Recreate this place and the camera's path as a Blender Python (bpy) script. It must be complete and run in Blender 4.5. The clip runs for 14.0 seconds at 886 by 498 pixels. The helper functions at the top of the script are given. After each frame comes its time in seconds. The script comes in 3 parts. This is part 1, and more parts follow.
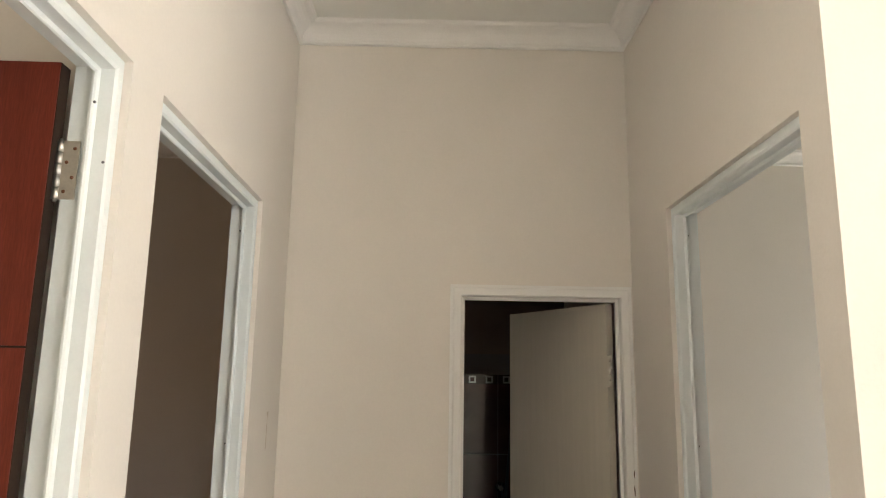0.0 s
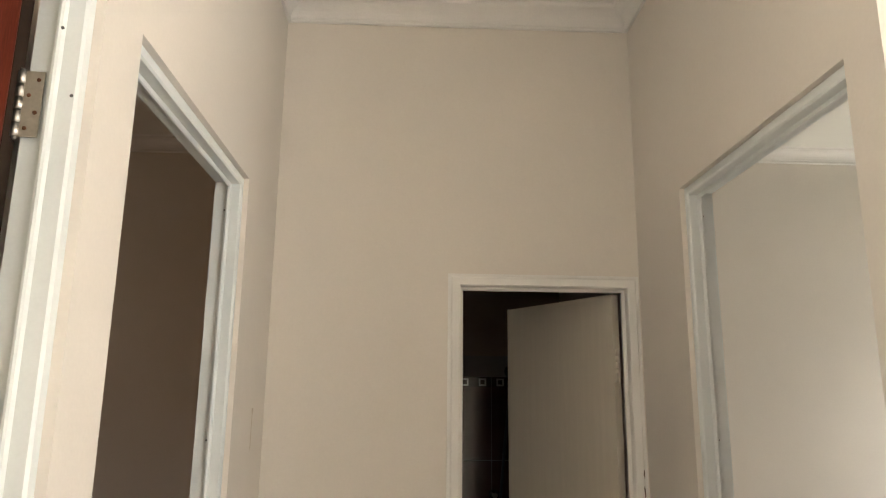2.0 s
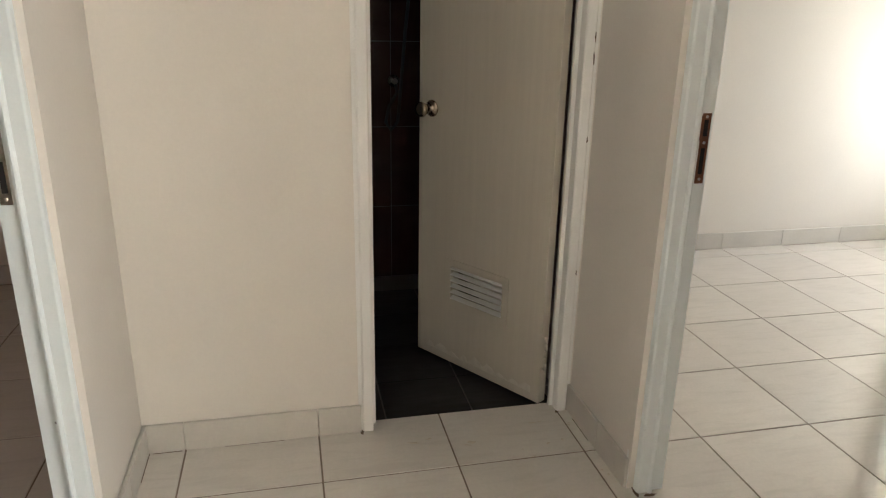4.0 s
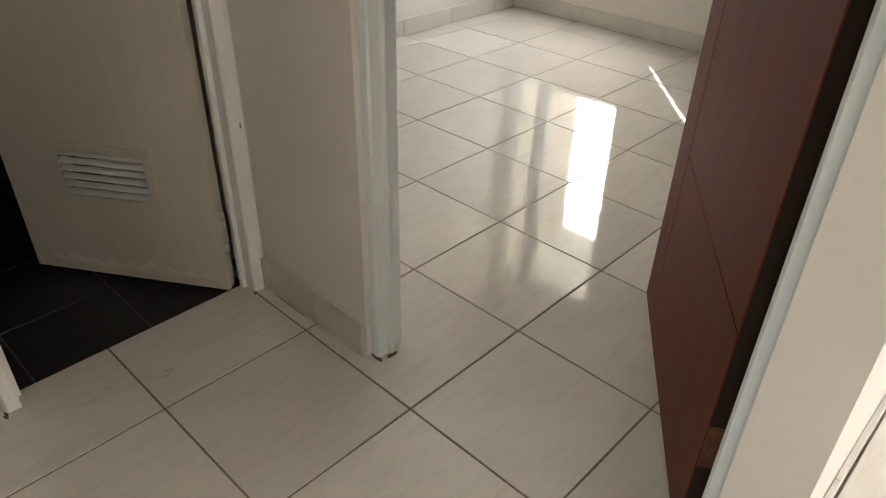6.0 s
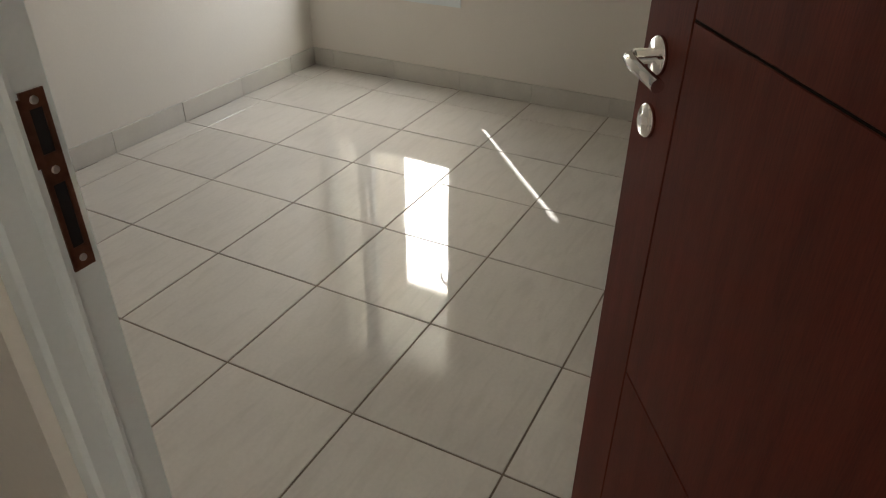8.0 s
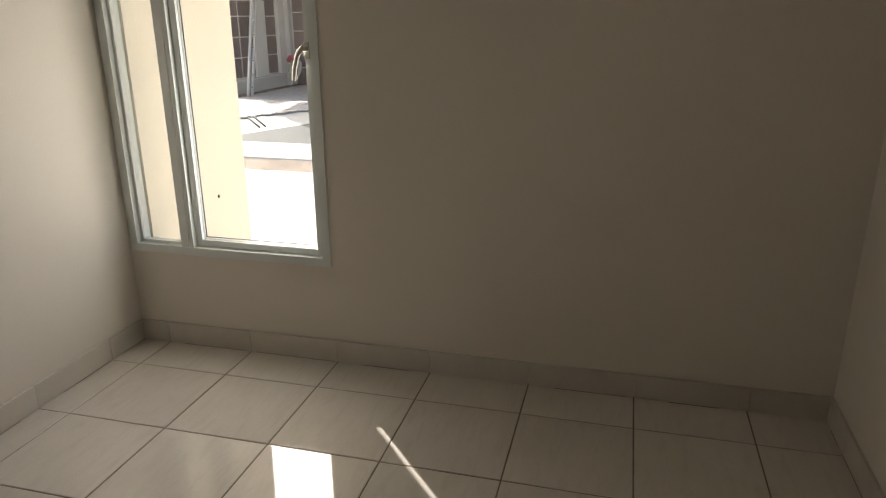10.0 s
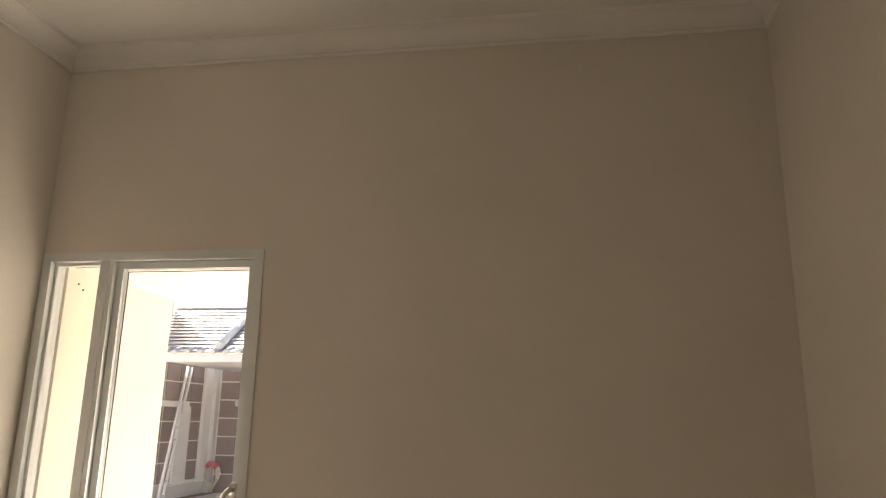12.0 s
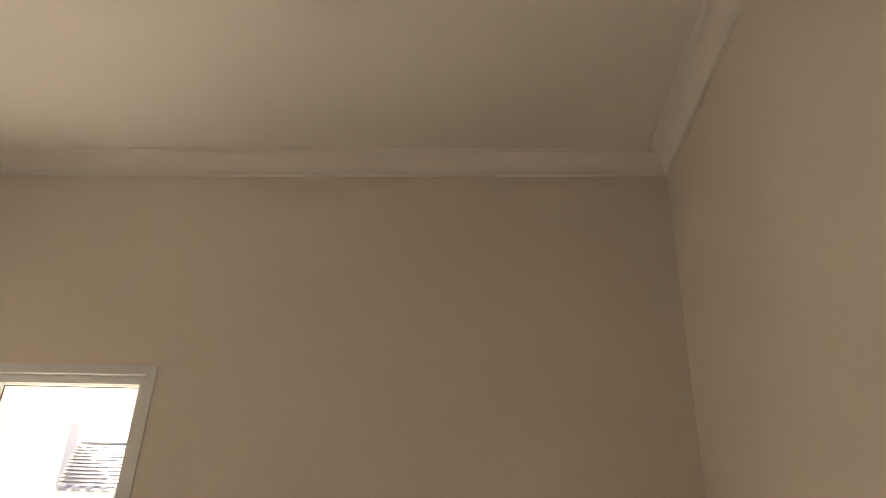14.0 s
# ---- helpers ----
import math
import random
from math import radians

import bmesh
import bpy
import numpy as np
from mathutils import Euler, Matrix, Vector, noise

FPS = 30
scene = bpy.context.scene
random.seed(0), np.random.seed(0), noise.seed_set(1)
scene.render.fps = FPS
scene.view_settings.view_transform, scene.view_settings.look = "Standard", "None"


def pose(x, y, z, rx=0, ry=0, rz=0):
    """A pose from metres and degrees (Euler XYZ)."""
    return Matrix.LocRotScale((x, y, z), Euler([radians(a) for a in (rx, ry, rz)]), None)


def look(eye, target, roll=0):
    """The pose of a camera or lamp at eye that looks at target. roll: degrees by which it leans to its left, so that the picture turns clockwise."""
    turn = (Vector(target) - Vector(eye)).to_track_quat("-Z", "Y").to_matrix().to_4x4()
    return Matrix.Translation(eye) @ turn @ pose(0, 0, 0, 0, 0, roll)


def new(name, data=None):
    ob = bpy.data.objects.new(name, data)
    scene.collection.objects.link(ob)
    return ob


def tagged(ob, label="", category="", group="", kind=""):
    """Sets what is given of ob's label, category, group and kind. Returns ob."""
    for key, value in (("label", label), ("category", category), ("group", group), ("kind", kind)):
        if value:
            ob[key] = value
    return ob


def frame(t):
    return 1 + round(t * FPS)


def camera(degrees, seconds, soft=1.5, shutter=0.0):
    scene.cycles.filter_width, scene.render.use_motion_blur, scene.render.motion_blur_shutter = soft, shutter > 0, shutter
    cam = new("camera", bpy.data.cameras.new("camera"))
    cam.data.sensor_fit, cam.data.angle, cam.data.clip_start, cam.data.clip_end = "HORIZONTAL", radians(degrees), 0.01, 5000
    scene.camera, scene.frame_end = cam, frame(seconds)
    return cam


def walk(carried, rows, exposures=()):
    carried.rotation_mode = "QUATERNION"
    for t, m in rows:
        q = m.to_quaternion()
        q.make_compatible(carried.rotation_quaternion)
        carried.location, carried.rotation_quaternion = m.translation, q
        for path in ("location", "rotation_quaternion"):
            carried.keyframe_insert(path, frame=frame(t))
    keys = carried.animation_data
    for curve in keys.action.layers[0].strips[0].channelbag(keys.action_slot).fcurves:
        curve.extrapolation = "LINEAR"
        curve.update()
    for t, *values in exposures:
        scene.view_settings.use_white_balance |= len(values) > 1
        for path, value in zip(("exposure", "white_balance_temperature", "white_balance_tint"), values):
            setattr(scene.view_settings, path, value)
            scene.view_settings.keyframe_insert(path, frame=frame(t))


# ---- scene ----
cam = camera(64.6, 14.0, soft=1.15)
PATH = [
    (0, (-0.736, -2.097, 1.545), (-0.713, -0.133, 1.922), 0.9),
    (0.5, (-0.756, -2.111, 1.544), (-0.719, -0.192, 2.106), 0.7),
    (1, (-0.751, -2.112, 1.541), (-0.713, -0.221, 2.192), 0.7),
    (1.5, (-0.737, -2.065, 1.514), (-0.711, -0.172, 2.159), 0.6),
    (2, (-0.797, -1.919, 1.466), (-0.717, 0.033, 1.89), 0.6),
    (2.5, (-0.832, -1.728, 1.431), (-0.664, 0.26, 1.576), 0.7),
    (3, (-0.851, -1.605, 1.389), (-0.553, 0.368, 1.263), 0.6),
    (5.3, (-0.848, -0.966, 1.184), (-0.08, 0.541, 0.116), -0.0),
    (5.5, (-0.846, -0.932, 1.193), (0.062, 0.48, 0.106), 0.4),
    (5.8, (-0.822, -0.874, 1.209), (0.293, 0.37, 0.109), 1.1),
    (6, (-0.8, -0.839, 1.21), (0.42, 0.302, 0.11), 1.5),
    (6.5, (-0.696, -0.728, 1.207), (0.702, 0.183, 0.104), 2.2),
    (7, (-0.579, -0.614, 1.218), (0.874, 0.217, 0.124), 1.8),
    (7.2, (-0.525, -0.573, 1.227), (0.938, 0.242, 0.134), 1.6),
    (9.3, (0.376, 0.02, 1.323), (2.066, 0.676, 0.478), 0.0),
    (9.5, (0.441, 0.06, 1.338), (2.175, 0.677, 0.556), -0.0),
    (10, (0.572, 0.105, 1.376), (2.408, 0.584, 0.743), -0.3),
    (10.5, (0.569, 0.139, 1.464), (2.497, 0.495, 1.069), -0.1),
    (11, (0.596, 0.11, 1.479), (2.562, 0.474, 1.432), 0.8),
    (11.5, (0.569, 0.109, 1.539), (2.532, 0.451, 1.713), 0.8),
    (11.8, (0.561, 0.126, 1.526), (2.5, 0.442, 1.905), 0.85),
    (12, (0.556, 0.135, 1.517), (2.476, 0.435, 1.989), 0.9),
    (12.5, (0.519, 0.155, 1.504), (2.373, 0.402, 2.212), 0.6),
    (13, (0.548, 0.101, 1.481), (2.318, 0.394, 2.365), 1.4),
    (13.5, (0.567, 0.027, 1.52), (2.337, 0.29, 2.413), 2.0),
    (14, (0.617, 0.031, 1.47), (2.42, 0.154, 2.327), 2.1),
]
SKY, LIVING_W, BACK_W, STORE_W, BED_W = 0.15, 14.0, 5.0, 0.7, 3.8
EXPOSURES = [(0, 2.24, 6130, 9), (1.5, 2.2, 6380, 10), (2.0, 2.22, 6360, 10), (2.5, 2.3, 6180, 10), (3.0, 2.56, 5950, 8), (5.3, 2.5, 6050, 9), (6, 2.25, 5950, 9), (7.2, 2.05, 5850, 8), (9.3, 0.95, 6400, 10), (10, 0.85, 6600, 11), (11, 0.52, 7000, 13), (12.0, 1.45, 7350, 20), (12.5, 1.72, 7450, 22), (13, 1.83, 7450, 21), (14, 1.8, 7600, 22)]
walk(cam, [(t, look(eye, target, roll)) for t, eye, target, roll in PATH], EXPOSURES)

# ---- world, sun, large lights ----
SUN_AZ, SUN_EL = radians(42.2), radians(38.0)
world = bpy.data.worlds.new("world")
scene.world = world
world.use_nodes = True
wn = world.node_tree.nodes
sky = wn.new("ShaderNodeTexSky")
sky.sky_type, sky.sun_disc = "NISHITA", False
sky.sun_elevation, sky.sun_rotation = SUN_EL, radians(90) - SUN_AZ
sky.dust_density = 7.0  # hazy white sky
world.node_tree.links.new(sky.outputs[0], wn["Background"].inputs[0])
wn["Background"].inputs[1].default_value = SKY

sun = new("sun", bpy.data.lights.new("sun", "SUN"))
sun.data.energy, sun.data.angle, sun.data.color = 5.0, radians(0.53), (1, 0.95, 0.87)
sun.matrix_world = look((8 * math.cos(SUN_AZ), 8 * math.sin(SUN_AZ), 8 * math.tan(SUN_EL)), (0, 0, 0))


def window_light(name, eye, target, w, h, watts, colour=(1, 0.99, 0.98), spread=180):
    """Daylight of an opening, or a fill lamp set in one."""
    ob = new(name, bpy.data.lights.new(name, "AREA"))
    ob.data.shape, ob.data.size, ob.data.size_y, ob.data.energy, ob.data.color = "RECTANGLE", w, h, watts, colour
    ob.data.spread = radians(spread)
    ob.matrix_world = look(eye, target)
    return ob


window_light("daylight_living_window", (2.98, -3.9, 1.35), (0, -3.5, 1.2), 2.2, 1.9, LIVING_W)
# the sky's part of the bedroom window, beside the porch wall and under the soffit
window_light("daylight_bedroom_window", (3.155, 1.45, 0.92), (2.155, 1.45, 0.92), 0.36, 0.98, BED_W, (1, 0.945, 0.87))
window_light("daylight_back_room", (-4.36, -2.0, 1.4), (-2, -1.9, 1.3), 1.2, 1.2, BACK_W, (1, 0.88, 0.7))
# orange fill added to brighten the store room, in an assumed unseen opening
window_light("fill_store_room", (-4.36, 0.2, 1.5), (-2, 0.6, 1.4), 0.6, 0.6, STORE_W, (1, 0.62, 0.34))


# ---- materials ----
def mat(name, colour, rough=0.6, metal=0.0, spot=0.04, scale=6.0, fine=0.02, fine_scale=180.0, bump=0.02, spec=0.5, stretch=(1, 1, 1), hue=None):
    """A surface with stains at one scale, grain at another, and fine relief."""
    m = bpy.data.materials.new(name)
    m.use_nodes = True
    nt = m.node_tree
    n, l = nt.nodes, nt.links
    b = n["Principled BSDF"]
    b.inputs["Roughness"].default_value, b.inputs["Metallic"].default_value = rough, metal
    b.inputs["Specular IOR Level"].default_value = spec
    tc, mp = n.new("ShaderNodeTexCoord"), n.new("ShaderNodeMapping")
    mp.inputs["Scale"].default_value = stretch
    l.new(tc.outputs["Object"], mp.inputs[0])
    big, small = n.new("ShaderNodeTexNoise"), n.new("ShaderNodeTexNoise")
    big.inputs["Scale"].default_value, big.inputs["Detail"].default_value = scale, 5
    small.inputs["Scale"].default_value, small.inputs["Detail"].default_value = fine_scale, 3
    l.new(mp.outputs[0], big.inputs[0])
    l.new(mp.outputs[0], small.inputs[0])
    r1, r2 = n.new("ShaderNodeMapRange"), n.new("ShaderNodeMapRange")
    for r, a in ((r1, spot), (r2, fine)):
        r.inputs[1].default_value, r.inputs[2].default_value = 0.3, 0.7
        r.inputs[3].default_value, r.inputs[4].default_value = 1 - a, 1 + a
    l.new(big.outputs[0], r1.inputs[0])
    l.new(small.outputs[0], r2.inputs[0])
    mul = n.new("ShaderNodeMath")
    mul.operation = "MULTIPLY"
    l.new(r1.outputs[0], mul.inputs[0])
    l.new(r2.outputs[0], mul.inputs[1])
    hsv = n.new("ShaderNodeHueSaturation")
    hsv.inputs["Color"].default_value = (*colour, 1)
    l.new(mul.outputs[0], hsv.inputs["Value"])
    out = hsv.outputs[0]
    if hue:
        mix = n.new("ShaderNodeMix")
        mix.data_type = "RGBA"
        mix.inputs[7].default_value = (*hue, 1)
        l.new(out, mix.inputs[6])
        r3 = n.new("ShaderNodeMapRange")
        r3.inputs[1].default_value, r3.inputs[2].default_value, r3.inputs[4].default_value = 0.45, 0.75, 0.8
        l.new(big.outputs[0], r3.inputs[0])
        l.new(r3.outputs[0], mix.inputs[0])
        out = mix.outputs[2]
    l.new(out, b.inputs["Base Color"])
    if bump:
        bp = n.new("ShaderNodeBump")
        bp.inputs["Strength"].default_value, bp.inputs["Distance"].default_value = bump, 0.01
        l.new(small.outputs[0], bp.inputs["Height"])
        l.new(bp.outputs[0], b.inputs["Normal"])
    return m


def tile_mat(name, colour, vein, rough, per_tile=0.05, stretch=(3, 16, 3)):
    """Glazed tile: faint diagonal veins, a shade of its own for each tile."""
    m = mat(name, colour, rough, spot=0.03, scale=5, fine=0.025, fine_scale=90, bump=0.0)
    nt = m.node_tree
    n, l = nt.nodes, nt.links
    b = n["Principled BSDF"]
    info, tc, mp = n.new("ShaderNodeObjectInfo"), n.new("ShaderNodeTexCoord"), n.new("ShaderNodeMapping")
    mp.inputs["Scale"].default_value = stretch
    mp.inputs["Rotation"].default_value = (0, 0, 0.6)
    off = n.new("ShaderNodeVectorMath")
    off.operation = "SCALE"
    off.inputs[0].default_value = (17, 9, 5)
    l.new(info.outputs["Random"], off.inputs["Scale"])
    l.new(off.outputs[0], mp.inputs["Location"])
    l.new(tc.outputs["Object"], mp.inputs[0])
    no = n.new("ShaderNodeTexNoise")
    no.inputs["Scale"].default_value, no.inputs["Detail"].default_value, no.inputs["Distortion"].default_value = 2.2, 6, 0.8
    l.new(mp.outputs[0], no.inputs[0])
    r = n.new("ShaderNodeMapRange")
    r.inputs[1].default_value, r.inputs[2].default_value, r.inputs[4].default_value = 0.48, 0.75, 0.45
    l.new(no.outputs[0], r.inputs[0])
    old = b.inputs["Base Color"].links[0].from_socket
    mix = n.new("ShaderNodeMix")
    mix.data_type = "RGBA"
    mix.inputs[7].default_value = (*vein, 1)
    l.new(r.outputs[0], mix.inputs[0])
    l.new(old, mix.inputs[6])
    hs, rr = n.new("ShaderNodeHueSaturation"), n.new("ShaderNodeMapRange")
    rr.inputs[3].default_value, rr.inputs[4].default_value = 1 - per_tile, 1 + per_tile
    l.new(info.outputs["Random"], rr.inputs[0])
    l.new(rr.outputs[0], hs.inputs["Value"])
    l.new(mix.outputs[2], hs.inputs["Color"])
    l.new(hs.outputs[0], b.inputs["Base Color"])
    r4 = n.new("ShaderNodeMapRange")
    r4.inputs[3].default_value, r4.inputs[4].default_value = rough * 0.7, rough * 1.7
    l.new(no.outputs[0], r4.inputs[0])
    l.new(r4.outputs[0], b.inputs["Roughness"])
    # gentle waviness of the glaze
    wv, bp = n.new("ShaderNodeTexNoise"), n.new("ShaderNodeBump")
    wv.inputs["Scale"].default_value = 9
    l.new(tc.outputs["Object"], wv.inputs[0])
    bp.inputs["Strength"].default_value, bp.inputs["Distance"].default_value = 0.007, 0.02
    l.new(wv.outputs[0], bp.inputs["Height"])
    l.new(bp.outputs[0], b.inputs["Normal"])
    return m


M_WALL = mat("cream_wall_paint", (0.80, 0.748, 0.675), 0.75, spot=0.025, scale=1.6, fine=0.012, fine_scale=120, bump=0.06, spec=0.25)
M_CEIL = mat("white_ceiling_paint", (0.84, 0.832, 0.775), 0.85, spot=0.02, scale=1.2, fine=0.01, bump=0.03, spec=0.2)
M_CORN = mat("white_cornice_plaster", (0.87, 0.85, 0.81), 0.7, spot=0.02, scale=3, bump=0.03, spec=0.3)
M_FRAME = mat("white_powder_coated_aluminium", (0.80, 0.84, 0.83), 0.32, spot=0.03, scale=7, fine=0.015, bump=0.01)
M_TILE = tile_mat("polished_cream_floor_tile", (0.70, 0.655, 0.595), (0.57, 0.53, 0.475), 0.04)
M_TILE.node_tree.nodes["Principled BSDF"].inputs["Specular IOR Level"].default_value = 1.0
M_GROUT = mat("brown_grey_grout", (0.22, 0.175, 0.135), 0.9, spot=0.3, scale=9, fine=0.15, bump=0.3)
M_BASE = tile_mat("grey_skirting_tile", (0.64, 0.60, 0.54), (0.54, 0.505, 0.455), 0.3, 0.04)
M_WOOD = mat("red_brown_wood_laminate", (0.128, 0.025, 0.014), 0.48, spec=0.12, spot=0.16, scale=3.0, fine=0.14, fine_scale=60, bump=0.03, stretch=(9, 9, 0.7))
M_WOODEDGE = mat("brown_door_edge_wood", (0.028, 0.017, 0.011), 0.85, spot=0.2, fine=0.1, spec=0.2)
M_GROOVE = mat("dark_groove", (0.025, 0.014, 0.01), 0.7)
M_PVC = mat("off_white_plastic_door", (0.57, 0.52, 0.435), 0.45, spot=0.03, scale=4, fine=0.02, fine_scale=40, bump=0.01, stretch=(14, 14, 0.6))
M_STEEL = mat("satin_steel", (0.62, 0.60, 0.56), 0.3, 1.0, spot=0.08, scale=30, fine=0.05)
M_BRONZE = mat("worn_bronze_plate", (0.24, 0.12, 0.075), 0.38, 0.85, spot=0.25, scale=40, fine=0.1)
M_BLACK = mat("black_recess", (0.012, 0.01, 0.009), 0.7)
M_KNOB = mat("darkened_bronze_knob", (0.26, 0.21, 0.16), 0.2, 1.0, spot=0.2, scale=30)
M_KEEP = mat("worn_steel_keep", (0.46, 0.41, 0.34), 0.35, 0.9, spot=0.3, scale=40, fine=0.1)
M_CHROME = mat("polished_chrome", (0.75, 0.73, 0.7), 0.12, 1.0, spot=0.03)
M_BATHFLOOR = tile_mat("matt_black_floor_tile", (0.018, 0.016, 0.016), (0.03, 0.027, 0.026), 0.45)
M_BATHTILE = tile_mat("dark_maroon_wall_tile", (0.045, 0.020, 0.016), (0.09, 0.04, 0.032), 0.12)
M_BATHGROUT = mat("dark_grout", (0.16, 0.14, 0.13), 0.9)
# dark base colour stands in for the unlit bathroom's shade
M_BATHWALL = mat("shade_darkened_bath_wall", (0.20, 0.145, 0.115), 0.8, spot=0.05)
M_BORDER = mat("decor_border_tile_dark", (0.03, 0.016, 0.013), 0.15)
M_BORDERL = mat("decor_border_tile_silver", (0.34, 0.31, 0.29), 0.25, 0.3, spot=0.25, scale=30)
M_BULB = mat("opal_bulb", (0.86, 0.86, 0.84), 0.25)
M_PLASTIC = mat("white_plastic", (0.82, 0.81, 0.77), 0.35, spot=0.02)
M_EXTWALL = mat("yellow_cream_render", (0.82, 0.755, 0.66), 0.85, spot=0.04, scale=2, fine=0.03, bump=0.1, spec=0.2)
M_SOFFIT = mat("soffit_paint", (0.88, 0.86, 0.80), 0.85, spot=0.03)
M_CONC = mat("pale_terrace_concrete", (0.72, 0.69, 0.63), 0.8, spot=0.06, scale=2, fine=0.05, bump=0.08)
M_GRAVEL = mat("brown_grit_strip", (0.22, 0.17, 0.14), 0.9, spot=0.35, scale=4, fine=0.3, fine_scale=40, bump=0.4)
# grey of the street's painted shade patch, and of the thin bars beside it
M_ROADDARK = mat("dark_road_grey", (0.145, 0.145, 0.145), 0.9, spot=0.2, scale=1.5, fine=0.25, fine_scale=60, bump=0.2)
M_ROADDUST = mat("dusty_pale_road_edge", (0.64, 0.62, 0.58), 0.9, spot=0.1, scale=2, fine=0.1, bump=0.1)
M_PAVER = tile_mat("grey_paving_block", (0.60, 0.56, 0.525), (0.45, 0.415, 0.385), 0.8, 0.16)
M_WHITE = mat("white_render", (0.86, 0.85, 0.83), 0.8, spot=0.03, scale=2, bump=0.05)
M_GREY = mat("pale_grey_render", (0.74, 0.73, 0.71), 0.8, spot=0.04, scale=2, bump=0.05)
M_STONE = tile_mat("dark_brown_stone_panel", (0.28, 0.22, 0.21), (0.40, 0.34, 0.33), 0.45, 0.12)
M_ROOF = mat("slate_grey_roof_tile", (0.27, 0.28, 0.30), 0.5, spot=0.1, scale=3, fine=0.05)
M_RIDGE = mat("pale_grey_ridge_tile", (0.62, 0.62, 0.62), 0.6)
M_ALU = mat("whitish_weathered_aluminium", (0.80, 0.80, 0.79), 0.6, 0.1)
M_HOSE = mat("pale_hose", (0.68, 0.63, 0.52), 0.5)
M_PINK = mat("pink_hose_wrap", (0.75, 0.16, 0.2), 0.5)
M_RUBBER = mat("black_rubber", (0.02, 0.02, 0.02), 0.6)
M_GROUND = mat("bare_ground", (0.30, 0.27, 0.22), 0.95, spot=0.2, scale=0.6, fine=0.2, bump=0.2)
M_GASKET = mat("grey_rubber_gasket", (0.12, 0.12, 0.12), 0.6)
M_STAIN = mat("faint_brown_stain", (0.63, 0.585, 0.505), 0.6, spot=0.1, scale=30)
M_SCUFF = mat("tan_scuff", (0.50, 0.43, 0.34), 0.3, spot=0.2, scale=30)
M_SCUFFWALL = mat("tan_wall_scuff", (0.64, 0.56, 0.46), 0.8, spot=0.1, scale=30)
M_DIRT = mat("dried_dirt", (0.12, 0.08, 0.05), 0.9, spot=0.3, scale=20, fine=0.3)


def glass_mat():
    m = bpy.data.materials.new("clear_window_glass")
    m.use_nodes = True
    n, l = m.node_tree.nodes, m.node_tree.links
    n.remove(n["Principled BSDF"])
    tr, gl, mx = n.new("ShaderNodeBsdfTransparent"), n.new("ShaderNodeBsdfGlossy"), n.new("ShaderNodeMixShader")
    tr.inputs[0].default_value = (0.95, 0.97, 0.96, 1)
    gl.inputs["Roughness"].default_value = 0.01
    mx.inputs[0].default_value = 0.045
    l.new(tr.outputs[0], mx.inputs[1])
    l.new(gl.outputs[0], mx.inputs[2])
    l.new(mx.outputs[0], n["Material Output"].inputs[0])
    return m


M_GLASS = glass_mat()


# ---- builders ----
def box(bm, x0, x1, y0, y1, z0, z1):
    v = [bm.verts.new((x, y, z)) for z in (z0, z1) for y in (y0, y1) for x in (x0, x1)]
    for f in ((0, 2, 3, 1), (4, 5, 7, 6), (0, 1, 5, 4), (2, 6, 7, 3), (0, 4, 6, 2), (1, 3, 7, 5)):
        bm.faces.new([v[i] for i in f])


def bevel(bm, w=0.002, seg=1):
    bmesh.ops.bevel(bm, geom=list(bm.edges), offset=w, segments=seg, affect="EDGES", profile=0.6)


def tube(bm, pts, r, sides=10, caps=True):
    """A round bar along a line of points."""
    pts = [Vector(p) for p in pts]
    rings = []
    for i, p in enumerate(pts):
        d = (pts[min(i + 1, len(pts) - 1)] - pts[max(i - 1, 0)]).normalized()
        a = d.orthogonal().normalized() if i == 0 else (a - d * a.dot(d)).normalized()
        c = d.cross(a)
        rr = r[i] if isinstance(r, (list, tuple)) else r
        rings.append([bm.verts.new(p + rr * (math.cos(k * 2 * math.pi / sides) * a + math.sin(k * 2 * math.pi / sides) * c)) for k in range(sides)])
    for q, s in zip(rings, rings[1:]):
        for k in range(sides):
            bm.faces.new((q[k], q[(k + 1) % sides], s[(k + 1) % sides], s[k])).smooth = True
    if caps:
        bm.faces.new(rings[0][::-1])
        bm.faces.new(rings[-1])


def lathe(bm, profile, sides=24, m=Matrix()):
    """A turned shape about z from (radius, height) pairs."""
    rings = [[bm.verts.new(m @ Vector((r * math.cos(k * 2 * math.pi / sides), r * math.sin(k * 2 * math.pi / sides), z))) for k in range(sides)] for r, z in profile]
    for q, s in zip(rings, rings[1:]):
        for k in range(sides):
            bm.faces.new((q[k], q[(k + 1) % sides], s[(k + 1) % sides], s[k])).smooth = True
    bm.faces.new(rings[0][::-1])
    bm.faces.new(rings[-1])


def mesh_of(name, bm, material):
    bmesh.ops.recalc_face_normals(bm, faces=bm.faces)
    me = bpy.data.meshes.new(name)
    bm.to_mesh(me)
    bm.free()
    me.materials.append(material)
    return me


def part(name, bm, material, parent=None, label="", m=None):
    ob = new(name, mesh_of(name, bm, material) if isinstance(bm, bmesh.types.BMesh) else bm)
    if parent:
        ob.parent = parent
    if m is not None:
        ob.matrix_local = m
    return tagged(ob, label) if label else ob


def thing(name, label, category, m=None, group="", kind=""):
    ob = new(name)
    ob.empty_display_size = 0.1
    if m is not None:
        ob.matrix_basis = m
    return tagged(ob, label, category, group, kind)


def one(name, bm, material, label, category, kind="structure", m=None):
    ob = part(name, bm, material, None, label, m)
    return tagged(ob, "", category, "", kind)


